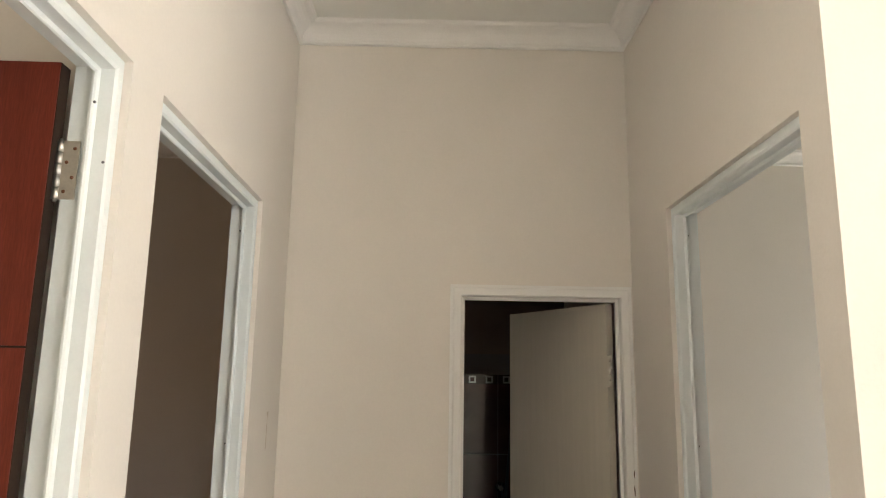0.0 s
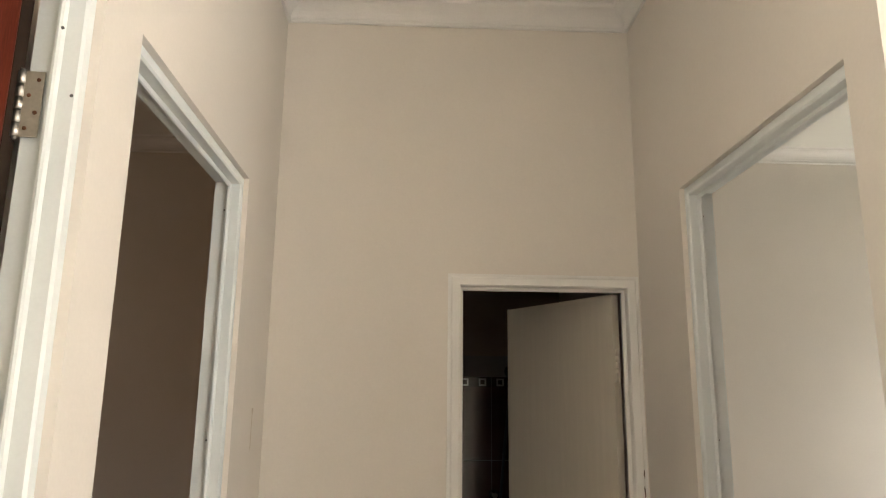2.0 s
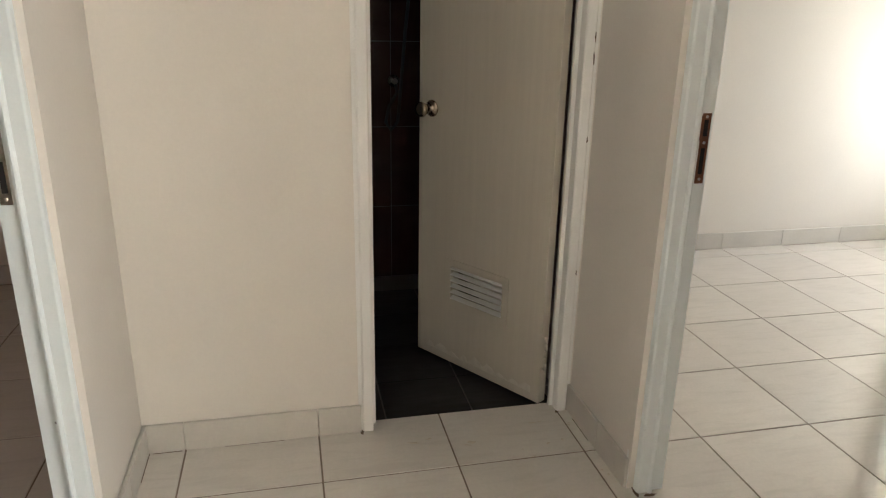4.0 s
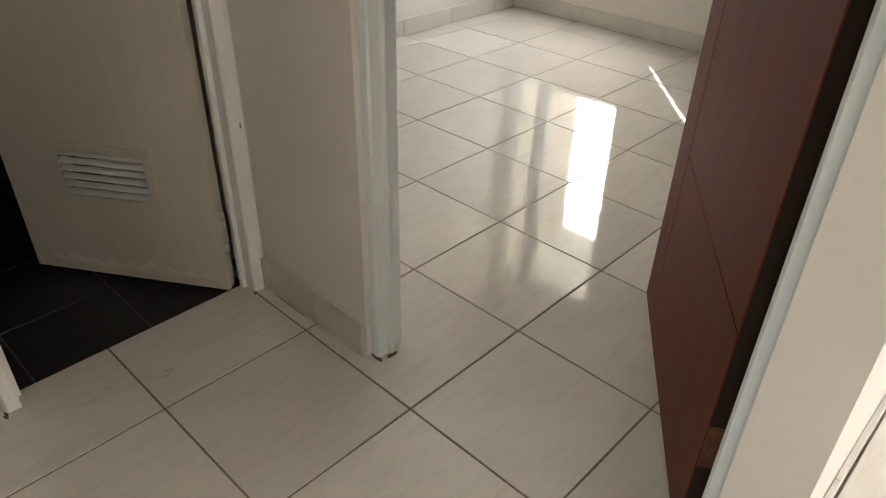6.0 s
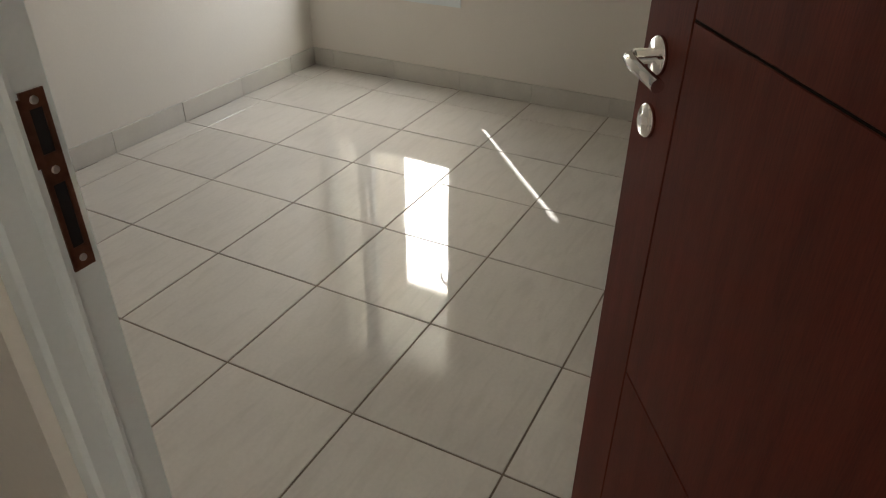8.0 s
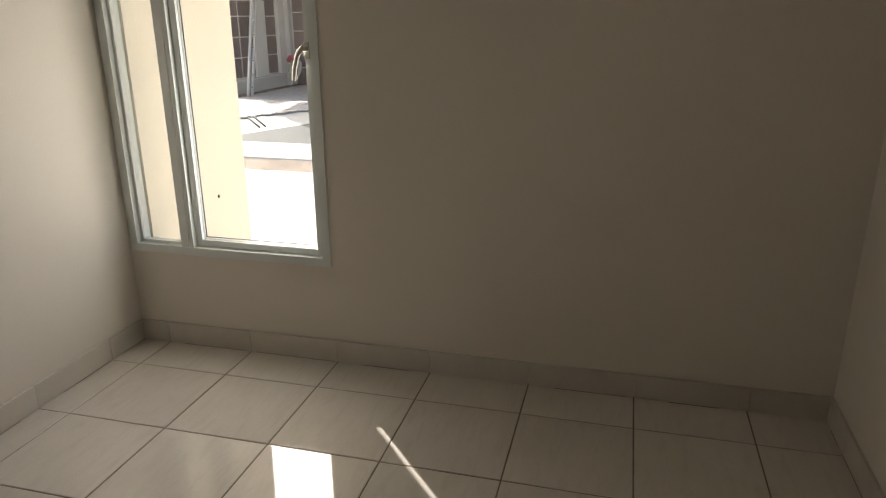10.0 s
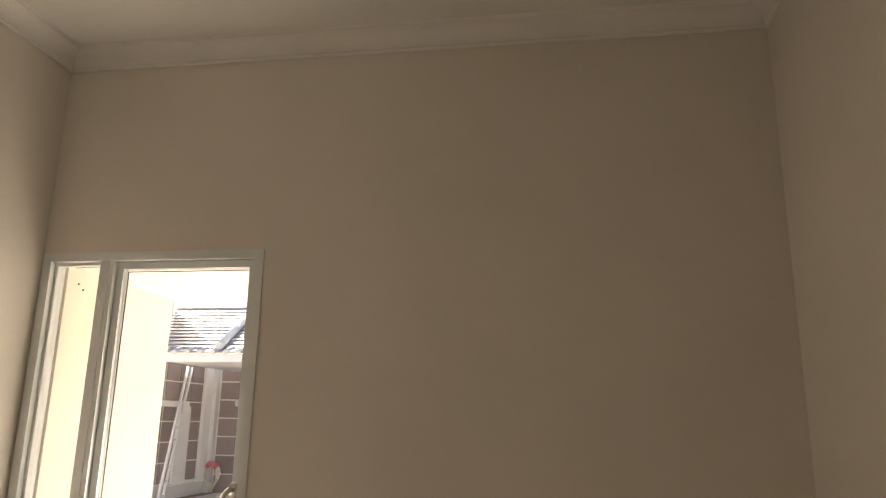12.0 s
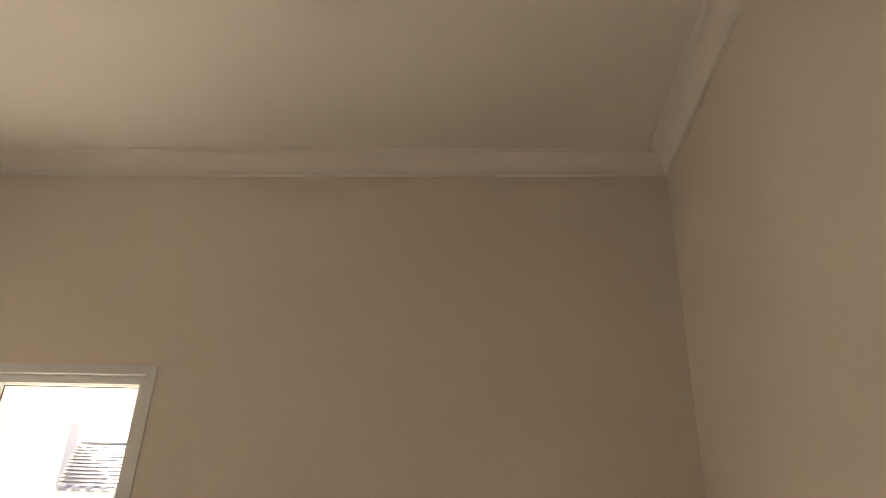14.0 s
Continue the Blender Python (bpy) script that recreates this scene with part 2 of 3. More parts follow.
def boxed(*bounds, w=0.0):
    bm = bmesh.new()
    box(bm, *bounds)
    if w:
        bevel(bm, w)
    return bm


def wall(name, x0, x1, y0, y1, z1, openings=(), material=None, label="smooth cream painted plaster wall", z0=0.0):
    """A wall with its openings (a0, a1, z0, z1) along its longer side."""
    bm = bmesh.new()
    along_y = (y1 - y0) > (x1 - x0)
    lo, hi = (y0, y1) if along_y else (x0, x1)

    def piece(a0, a1, b0, b1):
        if a1 - a0 > 1e-4 and b1 - b0 > 1e-4:
            box(bm, *((x0, x1, a0, a1) if along_y else (a0, a1, y0, y1)), b0, b1)

    at = lo
    for a0, a1, b0, b1 in sorted(openings):
        piece(at, a0, z0, z1)
        piece(a0, a1, z0, b0)
        piece(a0, a1, b1, z1)
        at = a1
    piece(at, hi, z0, z1)
    return one(name, bm, material or M_WALL, label, "wall")


# ---- plan ----
HL, HR, HE = -1.319, 0.047, 0.645            # hall: side faces and end face
RX0, RX1, RY0, RY1 = 0.149, 3.025, -0.676, 2.144  # bedroom
WE = -0.785                                  # the living room's face of the bedroom wall
CEIL, DOOR = 3.02, 2.14
LIV_Y, WIN = -5.2, (1.209, 2.136, 0.418, 2.138)
D3, D2, D1 = (-0.672, 0.206), (-0.685, 0.203), (-1.72, -0.838)
BATH = (-0.660, 0.031, 1.919)
PORCH_Z = -0.12

wall("wall_hall_end", HL, HR, HE, HE + 0.12, CEIL, [(BATH[0] - 0.012, BATH[1] + 0.012, 0, BATH[2] + 0.012)])
wall("wall_hall_bedroom", HR, RX0, WE, RY1 + 0.12, CEIL, [(D3[0], D3[1], 0, DOOR)])
wall("wall_left", HL - 0.10, HL, LIV_Y, 2.9, CEIL, [(D1[0], D1[1], 0, DOOR), (D2[0], D2[1], 0, DOOR)])
wall("wall_street", RX1, RX1 + 0.12, LIV_Y, RY1 + 0.12, CEIL, [(WIN[0], WIN[1], WIN[2], WIN[3]), (-4.4, -1.4, 0.3, 2.4)])
wall("wall_bedroom_north", RX0, RX1, RY1, RY1 + 0.12, CEIL)
wall("wall_bedroom_south", RX0, RX1, WE, RY0, CEIL)
wall("wall_living_back", HL, RX1, LIV_Y - 0.12, LIV_Y, CEIL)
wall("wall_left_rooms_between", -4.3, HL - 0.10, -0.81, -0.71, CEIL)
wall("wall_left_room_north", -4.3, HL - 0.10, 2.22, 2.34, CEIL)
wall("wall_left_room_south", -4.3, HL - 0.10, -3.6, -3.48, CEIL)
# the small opening is unseen, added for the store room's fill lamp
wall("wall_left_outer", -4.42, -4.3, -3.6, 2.34, CEIL, [(-2.6, -1.4, 0.8, 2.0), (-0.1, 0.5, 1.2, 1.8)])
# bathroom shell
# back wall and ceiling carry the room's shade in their colour
wall("wall_bath_back", HL, HR, 2.1, 2.22, CEIL, material=M_BATHWALL, label="plain upper bathroom wall with shade put into its colour")
wall("ceiling_hall_living", HL, RX1, LIV_Y, HE, CEIL + 0.1, z0=CEIL, material=M_CEIL, label="flat white painted ceiling")
wall("ceiling_bedroom", RX0, RX1, RY0, RY1, CEIL + 0.11, z0=CEIL - 0.0015, material=M_CEIL, label="flat white painted ceiling")
wall("ceiling_left_rooms", -4.3, HL - 0.10, -3.48, 2.22, CEIL + 0.1, z0=CEIL, material=M_CEIL, label="flat white painted ceiling")
wall("ceiling_bath", HL, HR, HE + 0.12, 2.1, CEIL + 0.1, z0=2.5, material=M_BATHWALL, label="flat bathroom ceiling with shade put into its colour")
for nm in ("ceiling_hall_living", "ceiling_bedroom", "ceiling_left_rooms", "ceiling_bath"):
    tagged(bpy.data.objects[nm], "", "ceiling")


CORNICE = [(0, 0), (0.011, 0), (0.014, 0.004), (0.014, 0.012), (0.011, 0.015)]
CORNICE += [(0.013 + 0.053 * (1 - math.cos(radians(a))), 0.016 + 0.053 * math.sin(radians(a))) for a in range(0, 91, 15)]
CORNICE += [(0.071, 0.072), (0.074, 0.079), (0.081, 0.085), (0, 0.085)]


def cornice(name, p, q, inward, cut0=1, cut1=1):
    """A stepped cornice from p to q; cut: 1 mitred into a corner, 0 square, -1 round an outer corner."""
    bm = bmesh.new()
    p, q, n = Vector((*p, 0)), Vector((*q, 0)), Vector((*inward, 0))
    d = (q - p).normalized()
    rings = []
    for end, s, c in ((p, 1, cut0), (q, -1, cut1)):
        rings.append([bm.verts.new(end + n * u + d * s * u * c + Vector((0, 0, 2.935 + z - 0.001))) for u, z in CORNICE])
    k = len(CORNICE)
    for i in range(k):
        bm.faces.new((rings[0][i], rings[0][(i + 1) % k], rings[1][(i + 1) % k], rings[1][i]))
    bm.faces.new(rings[0])
    bm.faces.new(rings[1][::-1])
    return one(name, bm, M_CORN, "stepped white plaster cornice under the ceiling", "cornice")


cornice("trim_cornice_hall_end", (HL, HE), (HR, HE), (0, -1))
cornice("trim_cornice_hall_left", (HL, LIV_Y), (HL, HE), (1, 0))
cornice("trim_cornice_hall_right", (HR, WE), (HR, HE), (-1, 0), -1, 1)
cornice("trim_cornice_living_north", (HR, WE), (RX1, WE), (0, -1), -1, 1)
cornice("trim_cornice_bedroom_east", (RX1, RY0), (RX1, RY1), (-1, 0))
cornice("trim_cornice_bedroom_north", (RX0, RY1), (RX1, RY1), (0, -1))
cornice("trim_cornice_bedroom_south", (RX0, RY0), (RX1, RY0), (0, 1))
cornice("trim_cornice_bedroom_west", (RX0, RY0), (RX0, RY1), (1, 0))
cornice("trim_cornice_left_room", (-4.3, 2.22), (HL - 0.10, 2.22), (0, -1), 0, 0)

# ---- doors ----
# frame section: inward from the opening's edge, and depth from the hall face
FRAME = [(0, 0.095), (0, 0.018), (0.003, 0.0155), (0.022, 0.0155), (0.027, 0.020), (0.027, 0.046), (0.034, 0.049), (0.036, 0.053), (0.034, 0.058), (0.019, 0.060), (0.019, 0.098), (0.0, 0.098)]


def door_frame(door, a0, a1, top, to_world, section=FRAME, material=None):
    """Two jambs and a head, mitred, one mesh each."""
    k = len(section)
    runs = (("jamb", lambda u: ((a0 + u, 0.0), (a0 + u, top - u))), ("head", lambda u: ((a0 + u, top - u), (a1 - u, top - u))), ("jamb", lambda u: ((a1 - u, top - u), (a1 - u, 0.0))))
    for nm, ends in runs:
        bm = bmesh.new()
        r = [[bm.verts.new(to_world(ends(u)[e][0], d, ends(u)[e][1])) for u, d in section] for e in (0, 1)]
        for i in range(k):
            bm.faces.new((r[0][i], r[0][(i + 1) % k], r[1][(i + 1) % k], r[1][i]))
        bm.faces.new(r[0])
        bm.faces.new(r[1][::-1])
        part(nm, bm, material or M_FRAME, door)


def hinge(parent, m, material, length=0.1):
    """Two plates on a five-part knuckle with screws; z along the pin, plate towards +x."""
    bm = bmesh.new()
    box(bm, 0.004, 0.034, -0.0012, 0.0012, -length / 2, length / 2)
    for k in range(5):
        z0 = -length / 2 + k * length / 5
        tube(bm, ((0, 0, z0 + 0.0006), (0, 0, z0 + length / 5 - 0.0006)), 0.0062, 12)
    tube(bm, ((0, 0, -length / 2 - 0.004), (0, 0, length / 2 + 0.004)), 0.0035, 10)
    h = part("hinge", bm, material, parent, "", m)
    for i, z in enumerate((-0.037, -0.013, 0.013, 0.037)):
        bm = bmesh.new()
        lathe(bm, [(0.0035, 0), (0.0033, 0.001), (0.001, 0.0006)], 10, pose(0.014 + 0.012 * (i % 2), -0.001, z * length / 0.1, 90, 0, 0))
        part("screw", bm, M_BRONZE, h)
    return h


def strike_plate(door, m, material):
    """A worn latch keep with its two recesses; z up, faces +y."""
    bm = bmesh.new()
    for b in ((-0.011, -0.006, 0, 0.002, -0.085, 0.085), (0.006, 0.011, 0, 0.002, -0.085, 0.085), (-0.006, 0.006, 0, 0.002, -0.085, -0.062), (-0.006, 0.006, 0, 0.002, 0.002, 0.03), (-0.006, 0.006, 0, 0.002, 0.07, 0.085), (0.011, 0.019, 0, 0.002, 0.02, 0.08)):
        box(bm, *b)
    pl = part("strike_plate", bm, material, door, "worn metal strike plate", m)
    bm = bmesh.new()
    box(bm, -0.006, 0.006, -0.004, 0.0006, -0.062, 0.002)
    box(bm, -0.006, 0.006, -0.004, 0.0006, 0.03, 0.07)
    part("recess", bm, M_BLACK, pl)
    for z in (-0.074, 0.015, 0.077):
        bm = bmesh.new()
        lathe(bm, [(0.0038, 0), (0.0036, 0.0012), (0.001, 0.0007)], 12, pose(0, 0.002, z, -90, 0, 0))
        part("screw", bm, M_STEEL, pl)


def wood_leaf(door, m, width, height=2.113, thick=0.038, side=1):
    """A laminate leaf: grooved into a lock stile and panels on both faces. x from the hinge, y across."""
    s = part("leaf", boxed(0, width, 0.003, thick - 0.003, 0.008, height), M_WOODEDGE, door, "red-brown wood laminate leaf with thin dark grooves", m)
    stile, g = width - 0.135, 0.0018
    zs = [0.008, 0.505, 1.05, 1.595, height]
    for y0, y1 in ((0, 0.0035), (thick - 0.0035, thick)):
        part("panel", boxed(stile + g, width - 0.001, y0, y1, 0.008, height, w=0.0009), M_WOOD, s)
        for a, b in zip(zs, zs[1:]):
            part("panel", boxed(0.001, stile - g, y0, y1, a + (g if a > 0.1 else 0), b - (g if b < height else 0), w=0.0009), M_WOOD, s)
    for sgn, y in ((-1, 0), (1, thick)):
        bm = bmesh.new()
        q = pose(width - 0.058, y, 0.985, 90 if sgn < 0 else -90, 0, 0)
        lathe(bm, [(0.026, 0), (0.026, 0.005), (0.023, 0.008), (0.010, 0.009), (0.010, 0.035)], 28, q)
        pts = [(width - 0.058, y + sgn * 0.035, 0.985), (width - 0.065, y + sgn * 0.044, 0.985), (width - 0.085, y + sgn * 0.047, 0.985), (width - 0.17, y + sgn * 0.046, 0.983)]
        tube(bm, pts, 0.0085, 14)
        part("handle", bm, M_CHROME, s, "satin chrome lever handle")
        bm = bmesh.new()
        lathe(bm, [(0.024, 0), (0.024, 0.006), (0.020, 0.009), (0.009, 0.009), (0.008, 0.013)], 28, pose(width - 0.058, y, 0.895, 90 if sgn < 0 else -90, 0, 0))
        part("keyhole_rosette", bm, M_CHROME, s, "round chrome key rosette")
    part("lock_face", boxed(width - 0.0005, width + 0.0015, 0.008, thick - 0.008, 0.83, 1.06), M_BRONZE, s)
    return s


def right_wall(a, d, z):
    return Vector((HR + d, a, z))


def left_wall(a, d, z):
    return Vector((HL - d, a, z))


def end_wall(a, d, z):
    return Vector((a, HE + d, z))


# bedroom door, half open into the room
door_3 = thing("door_3", "half-open red-brown wooden door in white aluminium frame", "door", kind="structure")
door_frame(door_3, *D3, DOOR, right_wall)
LEAF3 = pose(0.157, -0.631, 0, 0, 0, 34.0)
leaf3 = wood_leaf(door_3, LEAF3, 0.787)
for hz in (0.25, 1.22, 1.88):
    hinge(door_3, pose(0.152, -0.634, hz, 0, 0, 180), M_STEEL)
for hz in (0.25, 1.22, 1.88):
    part("hinge_plate", boxed(-0.0016, 0.0006, 0.006, 0.034, hz - 0.05, hz + 0.05, w=0.0005), M_BRONZE, leaf3, "dull metal hinge plate")
strike_plate(door_3, pose(HR + 0.080, D3[1] - 0.0195, 0.978, 0, 0, 180), M_BRONZE)

# back bedroom door, open at a right angle
door_1 = thing("door_1", "open red-brown wooden door in white aluminium frame", "door", kind="structure")
door_frame(door_1, *D1, DOOR, left_wall)
wood_leaf(door_1, pose(HL - 0.108, D1[1] - 0.014, 0, 0, 0, 181), 0.78)
for hz in (0.25, 1.05, 1.915):
    hinge(door_1, pose(HL - 0.103, D1[1] - 0.028, hz, 0, 0, 4), M_STEEL, 0.11)

# store room doorway, the leaf swung out of sight
door_2 = thing("door_2", "white aluminium door frame with the leaf swung aside", "door", kind="structure")
door_frame(door_2, *D2, DOOR, left_wall)
wood_leaf(door_2, pose(HL - 0.115, D2[0] + 0.060, 0, 0, 0, 178), 0.78)
strike_plate(door_2, pose(HL - 0.080, D2[1] - 0.0195, 0.985, 0, 0, 180), M_KEEP)


def screw_hole(door, m):
    """A small dark countersunk fixing in a jamb; its own z points out of the face."""
    bm = bmesh.new()
    lathe(bm, [(0.0028, -0.001), (0.0028, 0.0004), (0.0016, 0.0002)], 12, m)
    part("screw", bm, M_GASKET, door)


for d, z in ((0.048, 2.044), (0.024, 1.931), (0.024, 1.30), (0.024, 0.45)):
    screw_hole(door_1, pose(HL - d, D1[1] - (0.027 if d < 0.046 else 0.0345), z, 90, 0, 0))
for z in (2.032, 1.35, 0.40):
    screw_hole(door_2, pose(HL - 0.064, D2[1] - 0.019, z, 90, 0, 0))
    screw_hole(door_3, pose(HR + 0.064, D3[1] - 0.019, z + 0.012, 90, 0, 0))

# bathroom door, half open inwards
door_4 = thing("door_4", "half-open off-white plastic bathroom door with low vent", "door", kind="structure")
SEC4 = [(-0.0115, 0.060), (-0.0115, -0.001), (0, -0.001), (0, -0.008), (0.005, -0.012), (0.030, -0.012), (0.034, -0.008), (0.034, 0.028), (0.046, 0.030), (0.046, 0.046), (0.036, 0.048), (0.036, 0.062), (-0.0115, 0.062)]
door_frame(door_4, BATH[0], BATH[1], BATH[2], end_wall, SEC4, M_CORN)
LEAF4 = pose(BATH[1] - 0.052, HE + 0.064, 0, 0, 0, 180 - 57)


def bath_leaf(door, m, width=0.60, height=1.868, thick=0.034):
    """A hollow plastic leaf with an edge trim, a knob and a louvred vent. y = thick is the hall face."""
    v0, v1, z0, z1 = 0.165, 0.440, 0.250, 0.408
    bm = bmesh.new()
    for b in ((0, width, 0.004, z0), (0, width, z1, height), (0, v0, z0, z1), (v1, width, z0, z1)):
        box(bm, b[0], b[1], 0, thick, b[2], b[3])
    s = part("leaf", bm, M_PVC, door, "off-white plastic leaf", m)
    for x0, x1 in ((-0.002, 0.036), (width - 0.012, width + 0.002)):
        part("edge_trim", boxed(x0, x1, -0.0015, thick + 0.0015, 0.002, height + 0.001, w=0.0012), M_PVC, s)
    for k in range(9):
        x = 0.05 + k * 0.06
        st = bmesh.new()
        w, hh = random.uniform(0.02, 0.045), random.uniform(0.012, 0.035)
        v = [st.verts.new((x + w * c, thick + 0.0012, 0.031 + max(0, hh * q + random.uniform(-0.004, 0.004)))) for c, q in ((-1, 0), (1, 0), (0.7, 0.5), (0.2, 1), (-0.4, 0.7))]
        f = bmesh.ops.extrude_face_region(st, geom=[st.faces.new(v)])
        for q in f["geom"]:
            if isinstance(q, bmesh.types.BMVert):
                q.co.y -= 0.0015
        part("stain", st, M_STAIN, s)
    part("kick_strip", boxed(0.036, width - 0.012, -0.001, thick + 0.001, 0.002, 0.03, w=0.001), M_PVC, s)
    bm = bmesh.new()
    for b in ((v0 - 0.012, v1 + 0.012, z0 - 0.012, z0 + 0.014), (v0 - 0.012, v1 + 0.012, z1 - 0.014, z1 + 0.012), (v0 - 0.012, v0 + 0.014, z0 + 0.014, z1 - 0.014), (v1 - 0.014, v1 + 0.012, z0 + 0.014, z1 - 0.014)):
        box(bm, b[0], b[1], -0.004, thick + 0.004, b[2], b[3])
    vent = part("vent_frame", bm, M_PVC, s, "off-white plastic louvred vent")
    for k in range(6):
        z = z0 + 0.022 + k * 0.0232
        bm = boxed(v0 + 0.014, v1 - 0.014, -0.0095, 0.0095, -0.0016, 0.0016)
        part("slat", bm, M_PLASTIC, vent, "", pose(0, thick - 0.003, z, -22, 0, 0))
    for sgn, y in ((-1, 0), (1, thick)):
        bm = bmesh.new()
        lathe(bm, [(0.030, 0), (0.030, 0.003), (0.024, 0.008), (0.011, 0.012), (0.011, 0.032), (0.022, 0.040), (0.027, 0.052), (0.024, 0.062), (0.010, 0.066)], 28, pose(width - 0.062, y, 0.958, 90 if sgn < 0 else -90, 0, 0))
        part("knob", bm, M_KNOB, s, "round dark metal door knob")
    for hz in (0.2, 1.60):
        hinge(s, pose(-0.018, thick + 0.001, hz, 0, 0, 0), M_PVC, 0.12)
    return s


bath_leaf(door_4, LEAF4)

# ---- window ----
window_1 = thing("window_1", "white aluminium window with narrow fixed light and casement", "window", kind="structure")
wy0, wy1, wz0, wz1 = WIN


def ring(bm, y0, y1, z0, z1, x0, x1, w):
    """Four mitre-free bars round an opening."""
    box(bm, x0, x1, y0, y1, z0, z0 + w)
    box(bm, x0, x1, y0, y1, z1 - w, z1)
    box(bm, x0, x1, y0, y0 + w, z0 + w, z1 - w)
    box(bm, x0, x1, y1 - w, y1, z0 + w, z1 - w)


WF = 0.034
MY0, MY1 = 1.828, 1.887
bm = bmesh.new()
ring(bm, wy0, wy1, wz0, wz1, RX1 - 0.006, RX1 + 0.085, WF)
box(bm, RX1 - 0.005, RX1 + 0.083, MY0, 1.8465, wz0 + WF, wz1 - WF)
box(bm, RX1 - 0.003, RX1 + 0.083, 1.850, MY1, wz0 + WF, wz1 - WF)
part("window_frame", bm, M_FRAME, window_1)
bm = bmesh.new()
ring(bm, MY1, wy1 - WF, wz0 + WF, wz1 - WF, RX1 + 0.022, RX1 + 0.05, 0.012)
part("glazing_bead", bm, M_FRAME, window_1)
bm = bmesh.new()
ring(bm, wy0 + WF, MY0, wz0 + WF, wz1 - WF, RX1 + 0.030, RX1 + 0.034, 0.010)
box(bm, RX1 + 0.012, RX1 + 0.016, 1.8465, 1.850, wz0 + WF, wz1 - WF)
part("seal", bm, M_RUBBER, window_1)
bm = bmesh.new()
ring(bm, wy0 + WF + 0.003, MY0 - 0.003, wz0 + WF + 0.003, wz1 - WF - 0.003, RX1 + 0.018, RX1 + 0.054, 0.027)
ring(bm, wy0 + WF + 0.027, MY0 - 0.027, wz0 + WF + 0.027, wz1 - WF - 0.027, RX1 + 0.034, RX1 + 0.050, 0.005)
sash = part("sash", bm, M_FRAME, window_1)
bm = bmesh.new()
ring(bm, wy0 + 0.070, MY0 - 0.036, wz0 + 0.070, wz1 - 0.070, RX1 + 0.040, RX1 + 0.044, 0.003)
part("gasket", bm, M_GASKET, sash)
g1 = part("pane", boxed(RX1 + 0.038, RX1 + 0.042, MY1, wy1 - WF, wz0 + WF, wz1 - WF), M_GLASS, window_1)
g2 = part("pane", boxed(RX1 + 0.044, RX1 + 0.048, wy0 + 0.066, MY0 - 0.032, wz0 + 0.066, wz1 - 0.066), M_GLASS, window_1)
g1.visible_shadow = g2.visible_shadow = False
bm = bmesh.new()
box(bm, RX1 + 0.002, RX1 + 0.012, wy0 + 0.040, wy0 + 0.062, 1.225, 1.285)
tube(bm, ((RX1 + 0.006, wy0 + 0.051, 1.262), (RX1 - 0.022, wy0 + 0.052, 1.262)), 0.008, 12)
tube(bm, ((RX1 - 0.022, wy0 + 0.050, 1.268), (RX1 - 0.026, wy0 + 0.066, 1.255), (RX1 - 0.027, wy0 + 0.078, 1.23), (RX1 - 0.027, wy0 + 0.088, 1.195), (RX1 - 0.027, wy0 + 0.094, 1.15)), [0.009, 0.009, 0.0085, 0.008, 0.007], 12)
part("handle", bm, M_STEEL, window_1, "grey metal casement handle")
part("window_sill", boxed(RX1 + 0.086, RX1 + 0.16, wy0, wy1, wz0 - 0.03, wz0 + 0.004, w=0.003), M_WHITE, window_1)

# ---- hall lamp ----
lamp = thing("ceiling_lamp", "white plastic batten holder with bare bulb on ceiling", "lamp", pose(-0.60, -0.012, CEIL) @ Matrix.Scale(0.76, 4))
bm = boxed(-0.052, 0.052, -0.052, 0.052, -0.022, 0.0, w=0.006)
part("base", bm, M_PLASTIC, lamp)
bm = bmesh.new()
lathe(bm, [(0.036, -0.021), (0.036, -0.026), (0.026, -0.030), (0.023, -0.034), (0.023, -0.060), (0.021, -0.062)], 24)
part("socket", bm, M_PLASTIC, lamp)
bm = bmesh.new()
lathe(bm, [(0.0215, -0.058), (0.0215, -0.064)], 24)
part("contact_ring", bm, M_RUBBER, lamp)
bm = bmesh.new()
lathe(bm, [(0.016, -0.062), (0.02, -0.075), (0.028, -0.094), (0.031, -0.112), (0.028, -0.130), (0.018, -0.141), (0.004, -0.144)], 24)
part("bulb", bm, M_BULB, lamp, "opal white bulb")

# ---- bathroom ----
bath_floor = one("floor_bath", boxed(HL, HR, HE + 0.05, 2.1, -0.08, -0.024), M_BATHGROUT, "dark grouted bathroom floor", "floor")
T = 0.3
bt = mesh_of("tile", boxed(-0.1475, 0.1475, -0.1475, 0.1475, -0.004, 0.004, w=0.0012), M_BATHFLOOR)
for i in range(5):
    for j in range(5):
        x, y = HR - 0.02 - 0.15 - i * T, HE + 0.02 + 0.15 + j * T
        if x - 0.148 > HL and y + 0.148 < 2.1:
            part("tile", bt, None, bath_floor, "", pose(x, y, -0.022, random.uniform(-0.15, 0.15), random.uniform(-0.15, 0.15), 0))
bath_dado = one("wall_bath_tiling", boxed(HL, HR, 2.088, 2.1, -0.02, 1.72), M_BATHGROUT, "dark maroon glazed tiling with a patterned border band", "wall tiling")
tw = mesh_of("tile", boxed(-0.0985, 0.0985, -0.004, 0.004, -0.1985, 0.1985, w=0.001), M_BATHTILE)
for i in range(7):
    for j in range(4):
        part("tile", tw, None, bath_dado, "", pose(HR - 0.1 - i * 0.2, 2.085, 0.2 - 0.05 + j * 0.4))
bd = mesh_of("border_tile", boxed(-0.0985, 0.0985, -0.004, 0.004, -0.029, 0.029, w=0.001), M_BORDER)
bs = bmesh.new()
